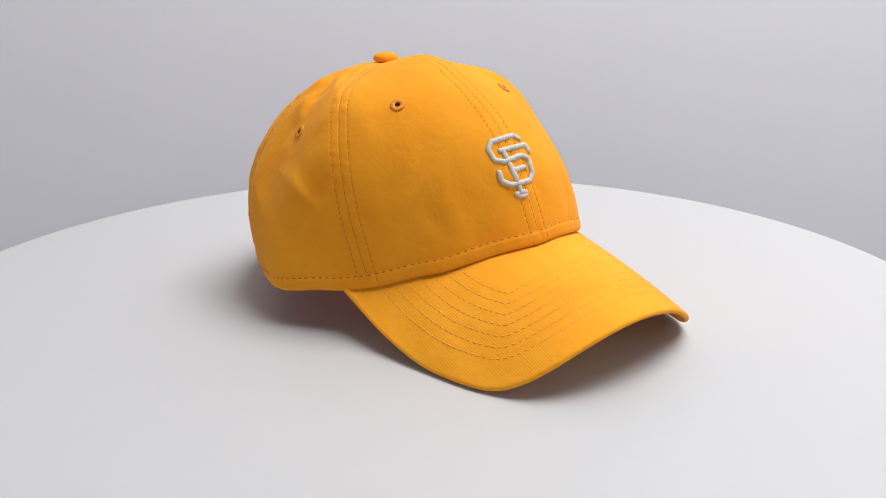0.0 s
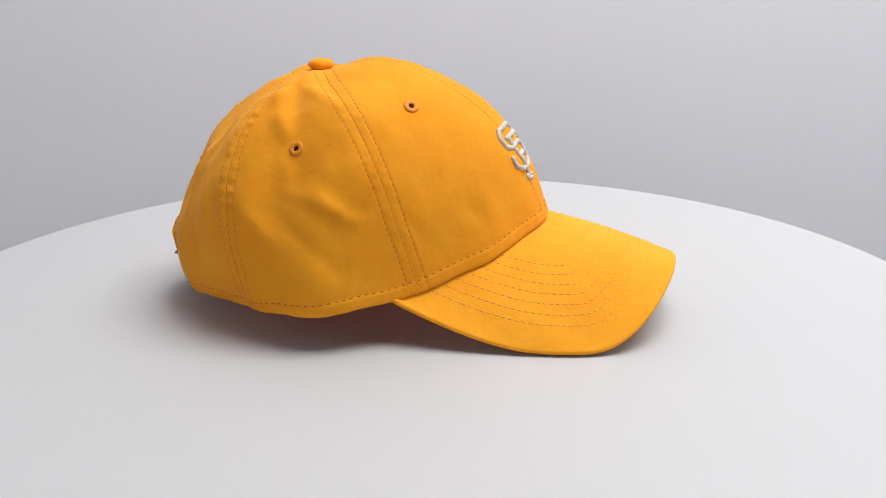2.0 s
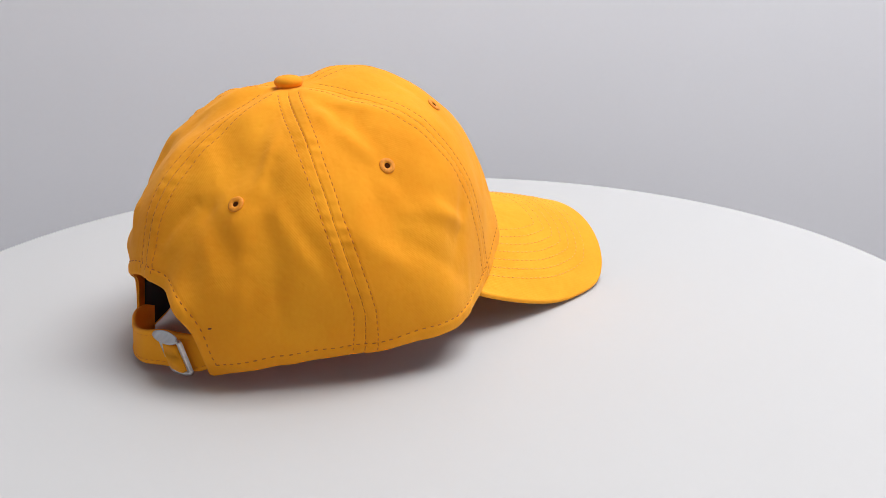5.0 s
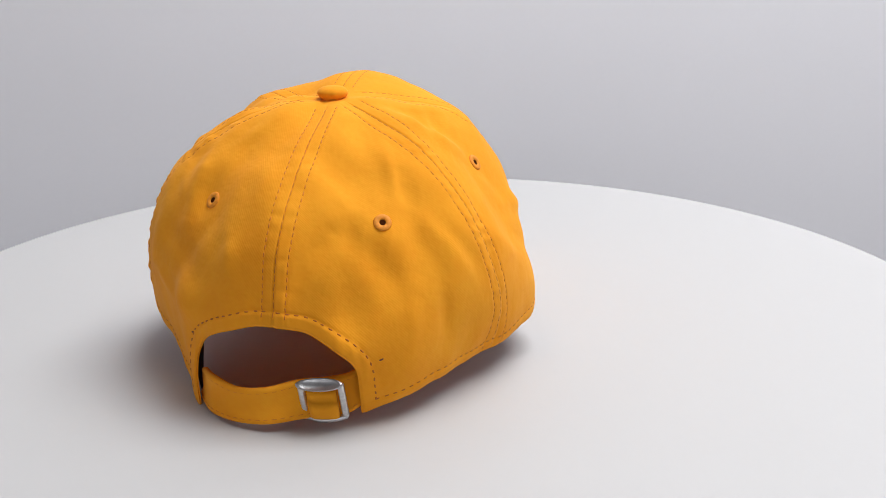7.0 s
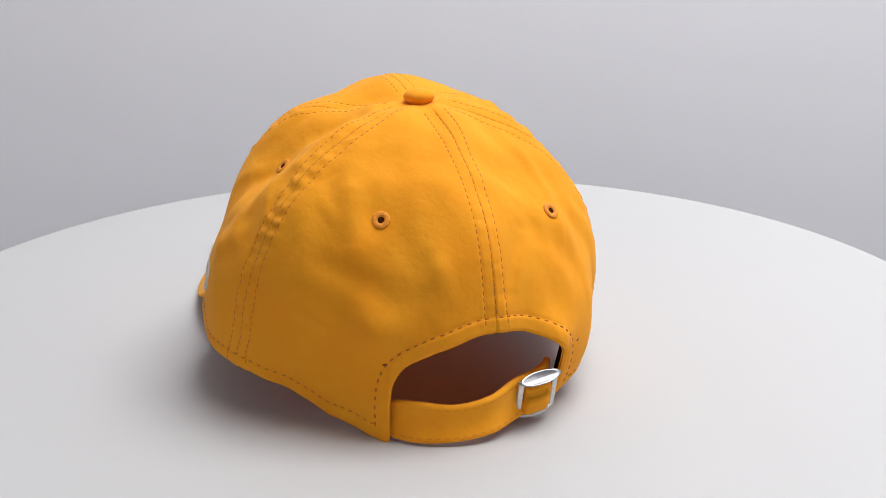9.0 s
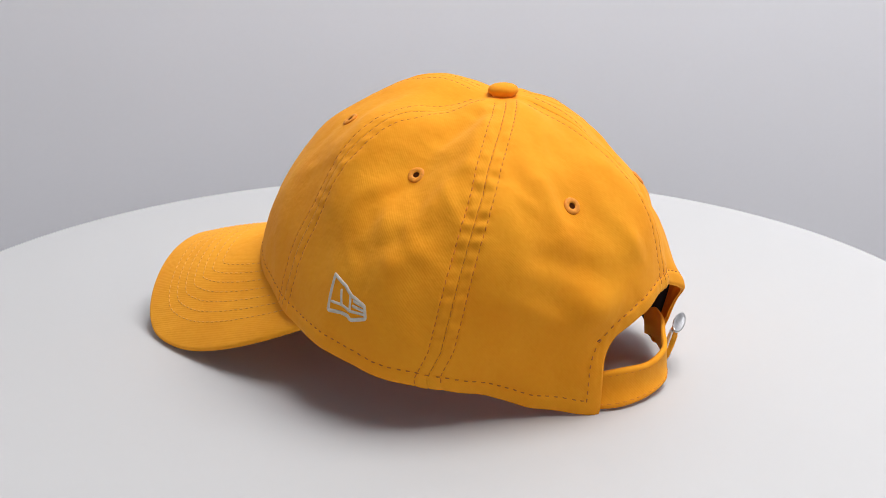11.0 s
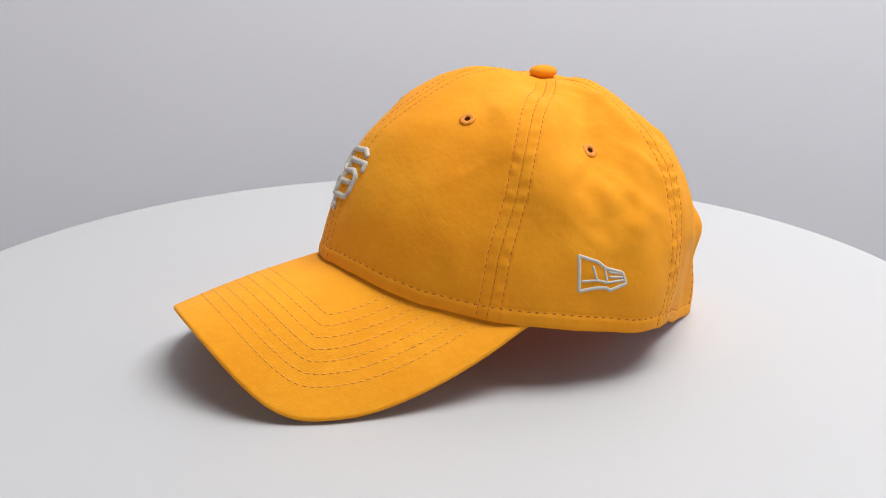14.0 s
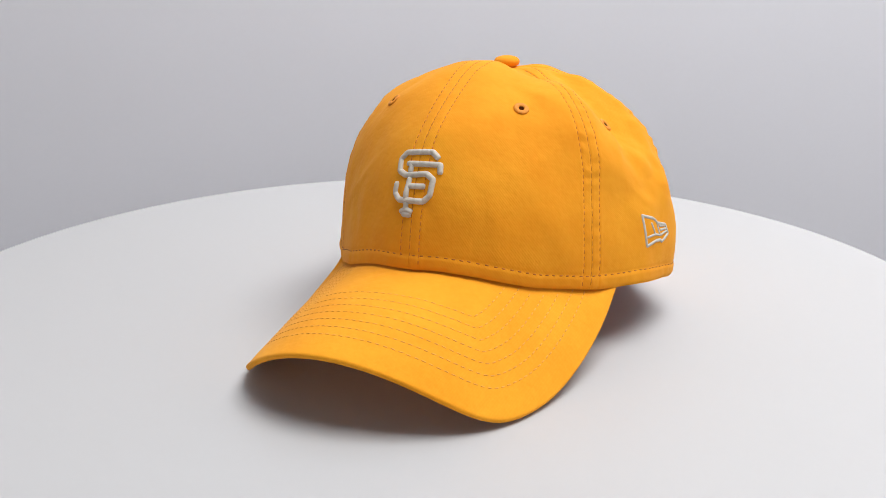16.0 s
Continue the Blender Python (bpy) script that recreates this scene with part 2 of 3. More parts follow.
# lower edge of the crown, degrees of azimuth and elevation, from the back seam round by the right side
HEM = ((-181, 1), (-173, -0.3), (-165, -3.4), (-159.5, -7.3), (-157.2, -11.5), (-156.4, -18), (-155.9, -24), (-155.6, -27.4), (-154.6, -28), (-151, -27.6),
       (-145, -25.9), (-133, -24.3), (-119, -24), (-106, -23.5), (-95, -20.9), (-85, -17.9), (-78, -16.4), (-71, -15.3), (-62, -13.8), (-50, -12.7),
       (-41, -10.7), (-35, -8.6), (-27, -5.4), (-20, -3.2), (-12, -0.4), (-5, 1.2), (2, 1.8), (10, 2), (18, 0.9), (25, -0.9), (32, -3), (40, -4.8), (47, -6.2),
       (55, -7.4), (65, -8.2), (75, -10), (85, -12.2), (92, -13.6), (98, -15.6), (104, -18.2), (109, -20.6), (115, -23.4), (121, -26.2), (127, -28), (135, -28.9), (143, -29.1),
       (146.6, -29), (147.6, -28.6), (148, -26), (148.3, -18), (149.4, -12.5), (153, -7.6), (160, -3.6), (167, -1), (173, 0.7), (179, 1))
SEAMS = {  # azimuth at elevations
    "back": ((-30, 179), (20, 179.5), (40, 180.7), (60, 182.2), (75, 185), (90, 188)),
    "right_rear": ((-20, -100), (-5, -101.5), (8, -105), (24, -108.8), (34, -110.5), (44, -112.5), (55, -114.5), (67, -118), (80, -123), (90, -126)),
    "right_front": ((-12, -40.5), (0, -43.8), (10, -46.8), (30, -51.6), (40, -54.2), (50, -57.5), (62, -60), (76, -63), (90, -66)),
    "front": ((0, 3), (30, 0.5), (90, 0)),
    "left_front": ((-8, 46), (0, 47.5), (10, 48.6), (18, 50.2), (26, 52), (34, 53), (42, 54), (50, 54.8), (60, 57), (70, 60), (82, 66), (90, 68)),
    "left_rear": ((-12, 97.5), (-5, 101), (5, 103.3), (15, 105.3), (23, 107), (30, 108.6), (37, 110), (45, 111), (53, 112.5), (62, 115), (71, 117.5), (80, 121), (90, 124))}
PUCKER = {"back": 0.35, "right_rear": 0.6, "right_front": 0.5, "front": 0.3, "left_front": 0.9, "left_rear": 1.0}
DENTS = ((-105, 8, 0.0015, 0.014), (-45, 8, 0.0006, 0.014), (-15, 8, -0.0011, 0.014), (15, 8, -0.0017, 0.014), (-150, 30, 0.0019, 0.014),
         (0, 30, 0.0019, 0.014), (60, 30, 0.0026, 0.014), (-80, 52, 0.0008, 0.014), (40, 52, 0.0007, 0.014), (80, 41, -0.0036, 0.011), (-144, 32, 0.0020, 0.009),
         (143, 35, -0.0018, 0.009), (-162, -5, 0.0060, 0.0075), (146, 3, 0.0036, 0.0070), (150, -8, -0.0028, 0.010), (46, 26, -0.0016, 0.013), (12, 38, 0.0016, 0.012), (0, 63, 0.0018, 0.016), (172, 38, 0.0017, 0.016), (125, 70, 0.0010, 0.016), (52, 44, 0.0012, 0.012), (-72, -11, 0.0022, 0.012),
         (-118, -22, 0.0030, 0.016), (-138, -24, 0.0026, 0.014), (-98, -20, 0.0013, 0.013))
EYELETS = {"right_front": (-30.1, 44.4), "right_rear": (-80.2, 38.7), "right_back": (-144.4, 31.5), "left_back": (143.3, 35.2), "left_rear": (80, 42.3), "left_front": (29.7, 45.2)}


def creases():
    """Soft folds of the worn cloth: azimuth, elevation, slant, length, breadth, height."""
    rng = random.Random(5)
    out = [(88, 28, 0.5, 0.016, 0.0038, 0.0006), (70, 33, -0.6, 0.014, 0.0036, 0.0008), (95, 20, 0.9, 0.015, 0.004, 0.0009), (60, 62, 0.3, 0.016, 0.004, -0.0014),
           (75, 60, -0.4, 0.015, 0.0045, 0.0004), (-75, 62, 0.3, 0.016, 0.005, 0.0007), (-95, 58, -0.2, 0.015, 0.005, -0.0006), (-118, 20, 0.5, 0.018, 0.004, -0.0012)]
    for _ in range(46):
        a = rng.choice((rng.uniform(62, 170), rng.uniform(-172, -58), rng.uniform(-45, 45)))
        front = abs(a) < 50
        out.append((a, rng.uniform(-8, 62), rng.uniform(-0.9, 0.9), rng.uniform(0.008, 0.018), rng.uniform(0.0022, 0.0046),
                    rng.choice((-1, 1)) * rng.uniform(0.0003, 0.0006 if front else 0.0013)))
    return out


CREASES = creases()
# longer folds that run from one place of the crown to another: breadth, height
FOLDS = ((105, 72, 103, 46, 0.0052, 0.0022), (103, 46, 87, 17, 0.0050, 0.0022), (94, 68, 80, 51, 0.0080, -0.0026), (92, 25, 78, 17, 0.0055, -0.0013),
         (-106, 68, -95, 53, 0.0055, 0.0014), (-95, 53, -82, 41, 0.0055, 0.0019), (-91, 64, -83, 51, 0.0075, -0.0014), (64, 33, 77, 21, 0.0065, -0.0012),
         (77, 31, 85, 20, 0.0050, 0.0007), (90, 37, 91, 25, 0.0040, -0.0008), (-146, 69, -136, 33, 0.0050, -0.0010), (-136, 30, -125, 13, 0.0060, -0.0011),
         (132, 42, 137, 26, 0.0045, 0.0014), (-81, 23, -59, 13, 0.0040, 0.0011), (125, 21, 150, 12, 0.0060, -0.0013), (-97, 72, -80, 33, 0.0050, -0.0016), (84, 68, 72, 18, 0.0085, -0.0012), (92, 66, 90, 26, 0.0055, 0.0009),
         (72, 20, 66, 34, 0.0055, 0.0010), (86, 12, 96, 22, 0.0045, 0.0011), (63, 62, 60, 40, 0.0045, 0.0009), (118, 52, 128, 20, 0.0060, -0.0016), (132, 40, 118, 8, 0.0055, 0.0014),
         (120, 8, 134, 0, 0.0045, 0.0014), (-164, 30, -176, 12, 0.0040, -0.0012), (-156, 28, -140, 8, 0.0060, -0.0014), (161, 26, 166, 12, 0.0040, 0.0012), (150, 30, 138, 10, 0.0050, -0.0011),
         (-74, 24, -62, 14, 0.0045, 0.0012), (-84, 14, -66, -2, 0.0050, -0.0013), (-112, 52, -120, 14, 0.0060, 0.0013), (-128, 46, -136, 16, 0.0055, -0.0013), (-68, 62, -58, 30, 0.0050, 0.0010),
         (-20, 62, -38, 40, 0.0060, -0.0009), (22, 62, 38, 42, 0.0060, -0.0009), (-24, 20, -40, 6, 0.0060, 0.0007), (26, 24, 40, 6, 0.0060, 0.0007), (12, 60, 14, 36, 0.0050, 0.0008))


def seam_azimuth(name, ph):
    e, a = zip(*SEAMS[name])
    return np.interp(ph, np.radians(e), np.radians(a))


HEM_CURVE = np.radians(spline(HEM, 1400))
HEM_SORTED = np.maximum.accumulate(HEM_CURVE[:, 0]) + np.arange(1400) * 1e-9


def hem_elevation(th):
    th = np.where(th < radians(-181), th + 2 * np.pi, np.where(th > radians(179), th - 2 * np.pi, th))
    return np.interp(th, HEM_SORTED, HEM_CURVE[:, 1])


def seam_foot(name):
    """Where a seam meets the crown's lower edge: azimuth, elevation."""
    e = radians(-10)
    for _ in range(12):
        a = float(seam_azimuth(name, e))
        e = float(hem_elevation(np.array(a)))
    return a, e


def crown_radius(th, ph):
    u, out = ph - 0.6, 0.0
    for k, wave, powers in HARMONICS:
        p = sum(c * u ** j for j, c in enumerate(powers))
        out = out + p * ((np.cos, np.sin)[wave](k * th) * np.cos(ph) * (1.0 if k == 1 else step(0.0, 0.42, np.cos(ph))) if k else 1.0)
    return out


def direction(th, ph):
    return np.stack([np.cos(ph) * np.cos(th), np.cos(ph) * np.sin(th), np.sin(ph)], -1)


def gap(a, b):
    return np.abs((a - b + np.pi) % (2 * np.pi) - np.pi)


def step(a, b, x):
    t = np.clip((x - a) / (b - a), 0, 1)
    return t * t * (3 - 2 * t)


def hem_distance(th, ph, r):
    """How far up the cloth a place lies from the crown's lower edge."""
    c = HEM_CURVE
    t, p, q = th.ravel(), ph.ravel(), r.ravel()
    out = np.empty_like(t)
    for i in range(0, len(t), 4000):
        k = slice(i, i + 4000)
        dx = gap(t[k, None], c[None, :, 0]) * (q[k] * np.cos(p[k]))[:, None]
        dy = (p[k, None] - c[None, :, 1]) * q[k, None]
        out[k] = np.sqrt((dx * dx + dy * dy).min(1))
    return out.reshape(th.shape)


def crown(th, ph, lift=0.0, relief=True):
    """Points of the cloth at an azimuth and elevation (radians)."""
    th, ph = np.broadcast_arrays(np.asarray(th, float), np.asarray(ph, float))
    r = crown_radius(th, ph)
    d = direction(th, ph)
    flat = r * np.cos(ph)
    off = np.zeros_like(r)
    for a, e, depth, wide in DENTS:
        q = (gap(th, radians(a)) * flat) ** 2 + ((ph - radians(e)) * r) ** 2
        off = off + depth * np.exp(-q / (2 * wide ** 2))
    for a, e, slant, long, wide, depth in CREASES:
        x = ((th - radians(a) + np.pi) % (2 * np.pi) - np.pi) * flat
        y = (ph - radians(e)) * r
        p, q = x * math.cos(slant) + y * math.sin(slant), -x * math.sin(slant) + y * math.cos(slant) - 6 * x * x
        off = off + depth * np.exp(-(q / long) ** 2 - (p / wide) ** 2)
    for a0, e0, a1, e1, wide, depth in FOLDS:
        v0, v1 = direction(radians(a0), radians(e0)), direction(radians(a1), radians(e1))
        v = v1 - v0
        t = np.clip(((d - v0) * v).sum(-1) / (v @ v), 0, 1)
        near = np.linalg.norm(d - v0 - t[..., None] * v, axis=-1) * r
        off = off + 1.1 * depth * np.exp(-(near / wide) ** 2) * (0.35 + 0.65 * np.sin(np.pi * np.clip(t, 0.08, 0.92)))
    if relief:
        base = CENTRE + d * r[..., None]
        soft = 0.45 + 0.55 * step(radians(35), radians(75), np.abs(th))
        off = off + soft * (0.0018 * noise_at(base, (34, 34, 15), 3.1) + 0.0009 * noise_at(base, (80, 80, 42), 7.7))
        off = off + soft * 0.0010 * (0.5 - np.abs(noise_at(base, (42, 42, 24), 11.0))) * step(radians(80), radians(55), ph)
        near, ruck = np.full(r.shape, 1.0), np.zeros(r.shape)
        for name in SEAMS:
            apart = gap(th, seam_azimuth(name, ph)) * flat
            ruck = np.where(apart < near, PUCKER[name], ruck)
            near = np.minimum(near, apart)
        mm = near * 1000
        fade = step(0.006, 0.016, flat)
        along = ph * r
        up = hem_distance(th, ph, r) * 1000
        ruck = ruck * step(3, 14, up) * step(radians(68), radians(48), ph)
        pucker = np.sin(along * 2 * np.pi / 0.0105 + 5 * noise_at(base, 60, 1.3)) + 0.6 * np.sin(along * 2 * np.pi / 0.0061)
        off = off + fade * 0.001 * (-0.42 * np.exp(-(mm / 0.38) ** 2) + 0.15 * step(7.2, 5.4, mm) - 0.28 * np.exp(-((mm - 5.0) / 0.7) ** 2)
                                    + 0.36 * soft * ruck * pucker * np.exp(-((mm - 3.0) / 2.4) ** 2))
        off = off + 0.001 * (0.5 * step(7.5, 5.8, up) - 0.40 * np.exp(-((up - 6.6) / 0.8) ** 2) - 0.8 * step(1.4, 0.0, up)
                             + 0.15 * np.sin(th * 95) * np.exp(-((up - 4) / 2.5) ** 2))
    off = off * step(0.003, 0.020, flat)
    return CENTRE + d * (r + off + lift)[..., None]


def columns(length):
    """Places across a panel, closer together beside its seams."""
    edge = np.array([0, 0.5, 1.0, 1.6, 2.3, 3.0, 3.8, 4.5, 5.0, 5.3, 5.7, 6.2, 6.8, 7.6]) / 1000
    n = max(6, int((length - 0.0152) / 0.0022))
    return np.concatenate([edge, np.linspace(edge[-1], length - edge[-1], n + 2)[1:-1], length - edge[::-1]]) / length


def build_panel(parent, name, left, right, label):
    """One gore of the crown from the seam at its right hand (left) to the next; shell with an inner face."""
    a0 = seam_foot(left)[0] if left != "back" else radians(-181)
    a1 = seam_foot(right)[0] if right != "back" else radians(179)
    i0, i1 = np.searchsorted(HEM_SORTED, a0), np.searchsorted(HEM_SORTED, a1) - 1
    low = HEM_CURVE[max(i0, 0):i1 + 1]
    r = crown_radius(low[:, 0], low[:, 1])
    run = np.concatenate([[0], np.cumsum(np.hypot(np.diff(low[:, 0]) * r[1:] * np.cos(low[1:, 1]), np.diff(low[:, 1]) * r[1:]))])
    u = columns(run[-1])
    tb, pb = np.interp(u * run[-1], run, low[:, 0]), np.interp(u * run[-1], run, low[:, 1])
    v = np.concatenate([np.linspace(0.015, 0.9, 130), np.linspace(0.9, 1.0, 24)[1:]])

    def sides(ph):
        s0, s1 = seam_azimuth(left, ph), seam_azimuth(right, ph)
        if left == "back":
            s0 = s0 - 2 * np.pi
        return s0, s1

    ph = np.pi / 2 + (pb[:, None] - np.pi / 2) * v[None]
    s0, s1 = sides(ph)
    b0, b1 = sides(pb)
    fb = np.clip((tb - b0) / (b1 - b0), 0, 1)
    w = step(0.5, 1.0, v)[None]
    frac = u[:, None] * (1 - w) + fb[:, None] * w
    frac[0], frac[-1] = 0, 1
    th = s0 + (s1 - s0) * frac
    outer = crown(th, ph)
    inner = outer - direction(th, ph) * 0.0011
    nu, nv = ph.shape
    n = nu * nv
    verts = np.concatenate([outer.reshape(-1, 3), inner.reshape(-1, 3)])
    faces = [grid_faces(nu, nv, True), grid_faces(nu, nv, False, n)]
    rim = np.concatenate([np.arange(nv), np.arange(1, nu) * nv + nv - 1, (nu - 1) * nv + np.arange(nv - 2, -1, -1), np.arange(nu - 2, -1, -1) * nv])
    faces.append(np.stack([rim[:-1], rim[1:], rim[1:] + n, rim[:-1] + n], 1))
    mid = (th[nu // 2, nv // 2])
    uv = np.stack([(th - mid) * crown_radius(th, ph) * np.cos(ph), ph * 0.095], -1).reshape(-1, 2)
    panel = part(name, verts, np.concatenate(faces), COTTON, parent, label, np.concatenate([uv, uv]))
    panel.data.materials.append(INNER_COTTON)
    cells = (nu - 1) * (nv - 1)
    panel.data.polygons.foreach_set("material_index", [0] * cells + [1] * cells + [0] * (len(panel.data.polygons) - 2 * cells))
    return panel


def stitch_row(name, points, normals, mat, parent, long=0.0021, gap_=0.0010, wide=0.00028, high=0.00012, label=""):
    """A row of single thread stitches laid along a line."""
    run = np.concatenate([[0], np.cumsum(np.linalg.norm(np.diff(points, axis=0), axis=1))])
    verts, faces = [], []
    at = 0.0006
    rng = np.random.default_rng(len(points))
    shape = ((-0.5, 0.35, -0.4), (-0.3, 1.0, 0.7), (0.3, 1.0, 0.7), (0.5, 0.35, -0.4))
    while at + long < run[-1]:
        mid = at + long / 2
        c = np.array([np.interp(mid, run, points[:, k]) for k in range(3)])
        a = np.array([np.interp(at, run, points[:, k]) for k in range(3)])
        b = np.array([np.interp(at + long, run, points[:, k]) for k in range(3)])
        nrm = unit(np.array([np.interp(mid, run, normals[:, k]) for k in range(3)]))
        tan = unit(b - a)
        side = np.cross(nrm, tan)
        skew = side * rng.uniform(-0.12, 0.12)
        k0 = len(verts)
        for s, ww, hh in shape:
            p = c + (tan + skew) * s * long + nrm * hh * high
            verts += [p - side * wide * ww - nrm * 0.0002, p - side * wide * ww * 0.6, p + side * wide * ww * 0.6, p + side * wide * ww - nrm * 0.0002]
        for q in range(3):
            o = k0 + 4 * q
            faces += [(o + e, o + e + 1, o + e + 5, o + e + 4) for e in range(3)]
        faces += [(k0 + 3, k0 + 2, k0 + 1, k0), (k0 + 12, k0 + 13, k0 + 14, k0 + 15)]
        at += long + gap_ * rng.uniform(0.85, 1.2)
    return part(name, verts, faces, mat, parent, label)


def seam_row(parent, seam, offset, mat=None, long=0.0021, gap_=0.0010, wide=0.00028):
    ph = np.linspace(radians(80), seam_foot(seam)[1] + 0.022, 160)
    r = crown_radius(seam_azimuth(seam, ph), ph)
    th = seam_azimuth(seam, ph) + offset / np.maximum(r * np.cos(ph), 0.012)
    stitch_row("stitching", crown(th, ph, 0.00012), direction(th, ph), mat or THREAD, parent, long, gap_, wide)


def hem_line(i0, i1, up):
    """The line at a distance above the crown's lower edge, between two samples of the edge."""
    c = HEM_CURVE[i0:i1]
    r = crown_radius(c[:, 0], c[:, 1])
    g = np.stack([np.gradient(c[:, 0]) * r * np.cos(c[:, 1]), np.gradient(c[:, 1]) * r], -1)
    k = np.ones(15) / 15
    pad = np.pad(g, ((7, 7), (0, 0)), "edge")
    g = unit(np.stack([np.convolve(pad[:, 0], k, "valid"), np.convolve(pad[:, 1], k, "valid")], -1))
    return c[:, 0] - g[:, 1] * up / (r * np.cos(c[:, 1])), c[:, 1] + g[:, 0] * up / r


def patch(a0, e0, pts):
    """Millimetres (to the wearer's left, up) on the crown round an azimuth and elevation, as azimuths and elevations."""
    p = np.asarray(pts, float) / 1000
    r0 = crown_radius(radians(a0), radians(e0))
    ph = radians(e0) + p[:, 1] / r0
    return radians(a0) + p[:, 0] / (r0 * math.cos(radians(e0))), ph


ROUND_PROFILE = [(math.cos(a), math.sin(a)) for a in np.linspace(math.pi, 0, 9)]


def stroke(name, a0, e0, pts, wide, high, parent, close=False):
    """A padded satin-stitch stroke through points on the crown."""
    pts = np.asarray(pts, float)
    fine = [pts[0]]
    for a, b in zip(pts, pts[1:]):
        n = max(2, int(np.hypot(*(b - a)) / 0.5))
        fine += [a + (b - a) * t for t in np.linspace(0, 1, n + 1)[1:]]
    fine = np.array(fine)
    for _ in range(2):
        fine[1:-1] = 0.25 * fine[:-2] + 0.5 * fine[1:-1] + 0.25 * fine[2:]
    th, ph = patch(a0, e0, fine)
    path, up = crown(th, ph, -0.0003), direction(th, ph)
    tan = unit(np.gradient(path, axis=0))
    side = unit(np.cross(tan, up))
    if not close:
        path = np.vstack([path[0] - tan[0] * wide * 0.35, path, path[-1] + tan[-1] * wide * 0.35])
        side, up = np.vstack([side[0] * 0.7, side, side[-1] * 0.7]), np.vstack([up[0] * 0.7, up, up[-1] * 0.7])
    prof = [(c * wide / 2, s * high) for c, s in ROUND_PROFILE]
    v, f, uv = sweep(path, side, up, prof)
    return part(name, v, f, WHITE_SATIN, parent, "", uv)


def build_eyelet(parent, a, e):
    """Embroidered breathing hole: a stitched ring round a dark disc that paints the hole's shade."""
    th, ph = np.array(radians(a)), np.array(radians(e))
    c = crown(th, ph, 0.0)
    p1, p2 = crown(th + 0.05, ph), crown(th, ph + 0.05)
    q1, q2 = crown(th - 0.05, ph), crown(th, ph - 0.05)
    n = unit(np.cross(p1 - q1, p2 - q2))
    x = unit(p1 - q1)
    y = np.cross(n, x)
    verts, faces = [], []
    big, small, nb, ns = 0.0026, 0.0012, 48, 10
    for i in range(nb):
        w = 2 * math.pi * i / nb
        puff = 1 + 0.10 * (i % 2)
        for k in range(ns):
            q = 2 * math.pi * k / ns
            rr = big + small * 1.05 * puff * math.cos(q)
            verts.append(c + x * rr * math.cos(w) + y * rr * math.sin(w) + n * (0.0002 + small * 0.48 * puff * math.sin(q)))
    for i in range(nb):
        for k in range(ns):
            faces.append((i * ns + k, ((i + 1) % nb) * ns + k, ((i + 1) % nb) * ns + (k + 1) % ns, i * ns + (k + 1) % ns))
    ring = part("eyelet", verts, faces, EYELET_THREAD, parent, "embroidered breathing eyelet")
    # the cloth is uncut; a dark disc on it draws the shaded hole
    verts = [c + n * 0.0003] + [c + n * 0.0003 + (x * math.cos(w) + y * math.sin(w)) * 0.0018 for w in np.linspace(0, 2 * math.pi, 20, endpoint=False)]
    part("eyelet_shade_disc", verts, [(0, 1 + i, 1 + (i + 1) % 20) for i in range(20)], HOLE_SHADE, ring)


EYELET_THREAD = plain("eyelet_thread", (0.74, 0.25, 0.008), 0.7, 0.2, 800)
HOLE_SHADE = plain("eyelet_shade_brown", (0.05, 0.014, 0.004), 0.9)
HOLE_SHADE.node_tree.nodes["Principled BSDF"].inputs["Specular IOR Level"].default_value = 0.0


# ---------------------------------------------------------------- visor
VISOR_WAVES = np.array([  # outer edge: constant, then cosines and sines of the bend
    (0.0491, 0.0025, 0.0272), (0.1332, 0.0080, -0.0175), (-0.0037, 0.0832, 0.0047), (0.0009, -0.0011, 0.0044), (0.0011, 0.0036, -0.0039),
    (-0.0024, -0.0032, 0.0140), (-0.0017, 0.0041, -0.0001), (-0.0084, 0.0034, 0.0030), (0.0046, -0.0011, -0.0011), (-0.0004, 0.0009, -0.0003)])
VISOR_FROM, VISOR_TO = radians(-50.5), radians(58.5)


def visor_edge(s):
    q = s * np.pi / 2
    wave = np.stack([np.ones_like(q), np.cos(q), np.sin(q), np.cos(2 * q), np.sin(2 * q), np.cos(3 * q), np.sin(3 * q), np.cos(4 * q), np.cos(5 * q), np.sin(5 * q)], -1)
    return wave @ VISOR_WAVES


def visor_root(s):
    th = VISOR_FROM + (VISOR_TO - VISOR_FROM) * (s + 1) / 2
    tuck = np.abs(s) ** 6  # the ends vanish inside the crown
    return crown(th, hem_elevation(th) - 0.004 + 0.018 * tuck, -0.0026 - 0.0028 * tuck, False)


def visor_top(s, w):
    j = visor_root(s)
    e = visor_edge(s)
    ends = visor_root(np.array([-1.0, 1.0])) - visor_edge(np.array([-1.0, 1.0]))
    e = e + np.where(s[:, None] < 0, ends[0], ends[1]) * (np.abs(s) ** 14)[:, None]
    rise = e[:, 2] + 0.0024 - 0.0031
    e[:, 2] = 0.0031 + 0.5 * (rise + np.sqrt(rise ** 2 + 0.0016 ** 2))
    p = j[:, None] + (e - j)[:, None] * w[None, :, None]
    p[..., 2] += VISOR_CROWN * np.sin(np.pi * w)[None] * (np.sqrt(np.clip(1 - s ** 2, 0, 1)) * (1 + 0.7 * s))[:, None]
    return p


VISOR_CROWN = 0.002


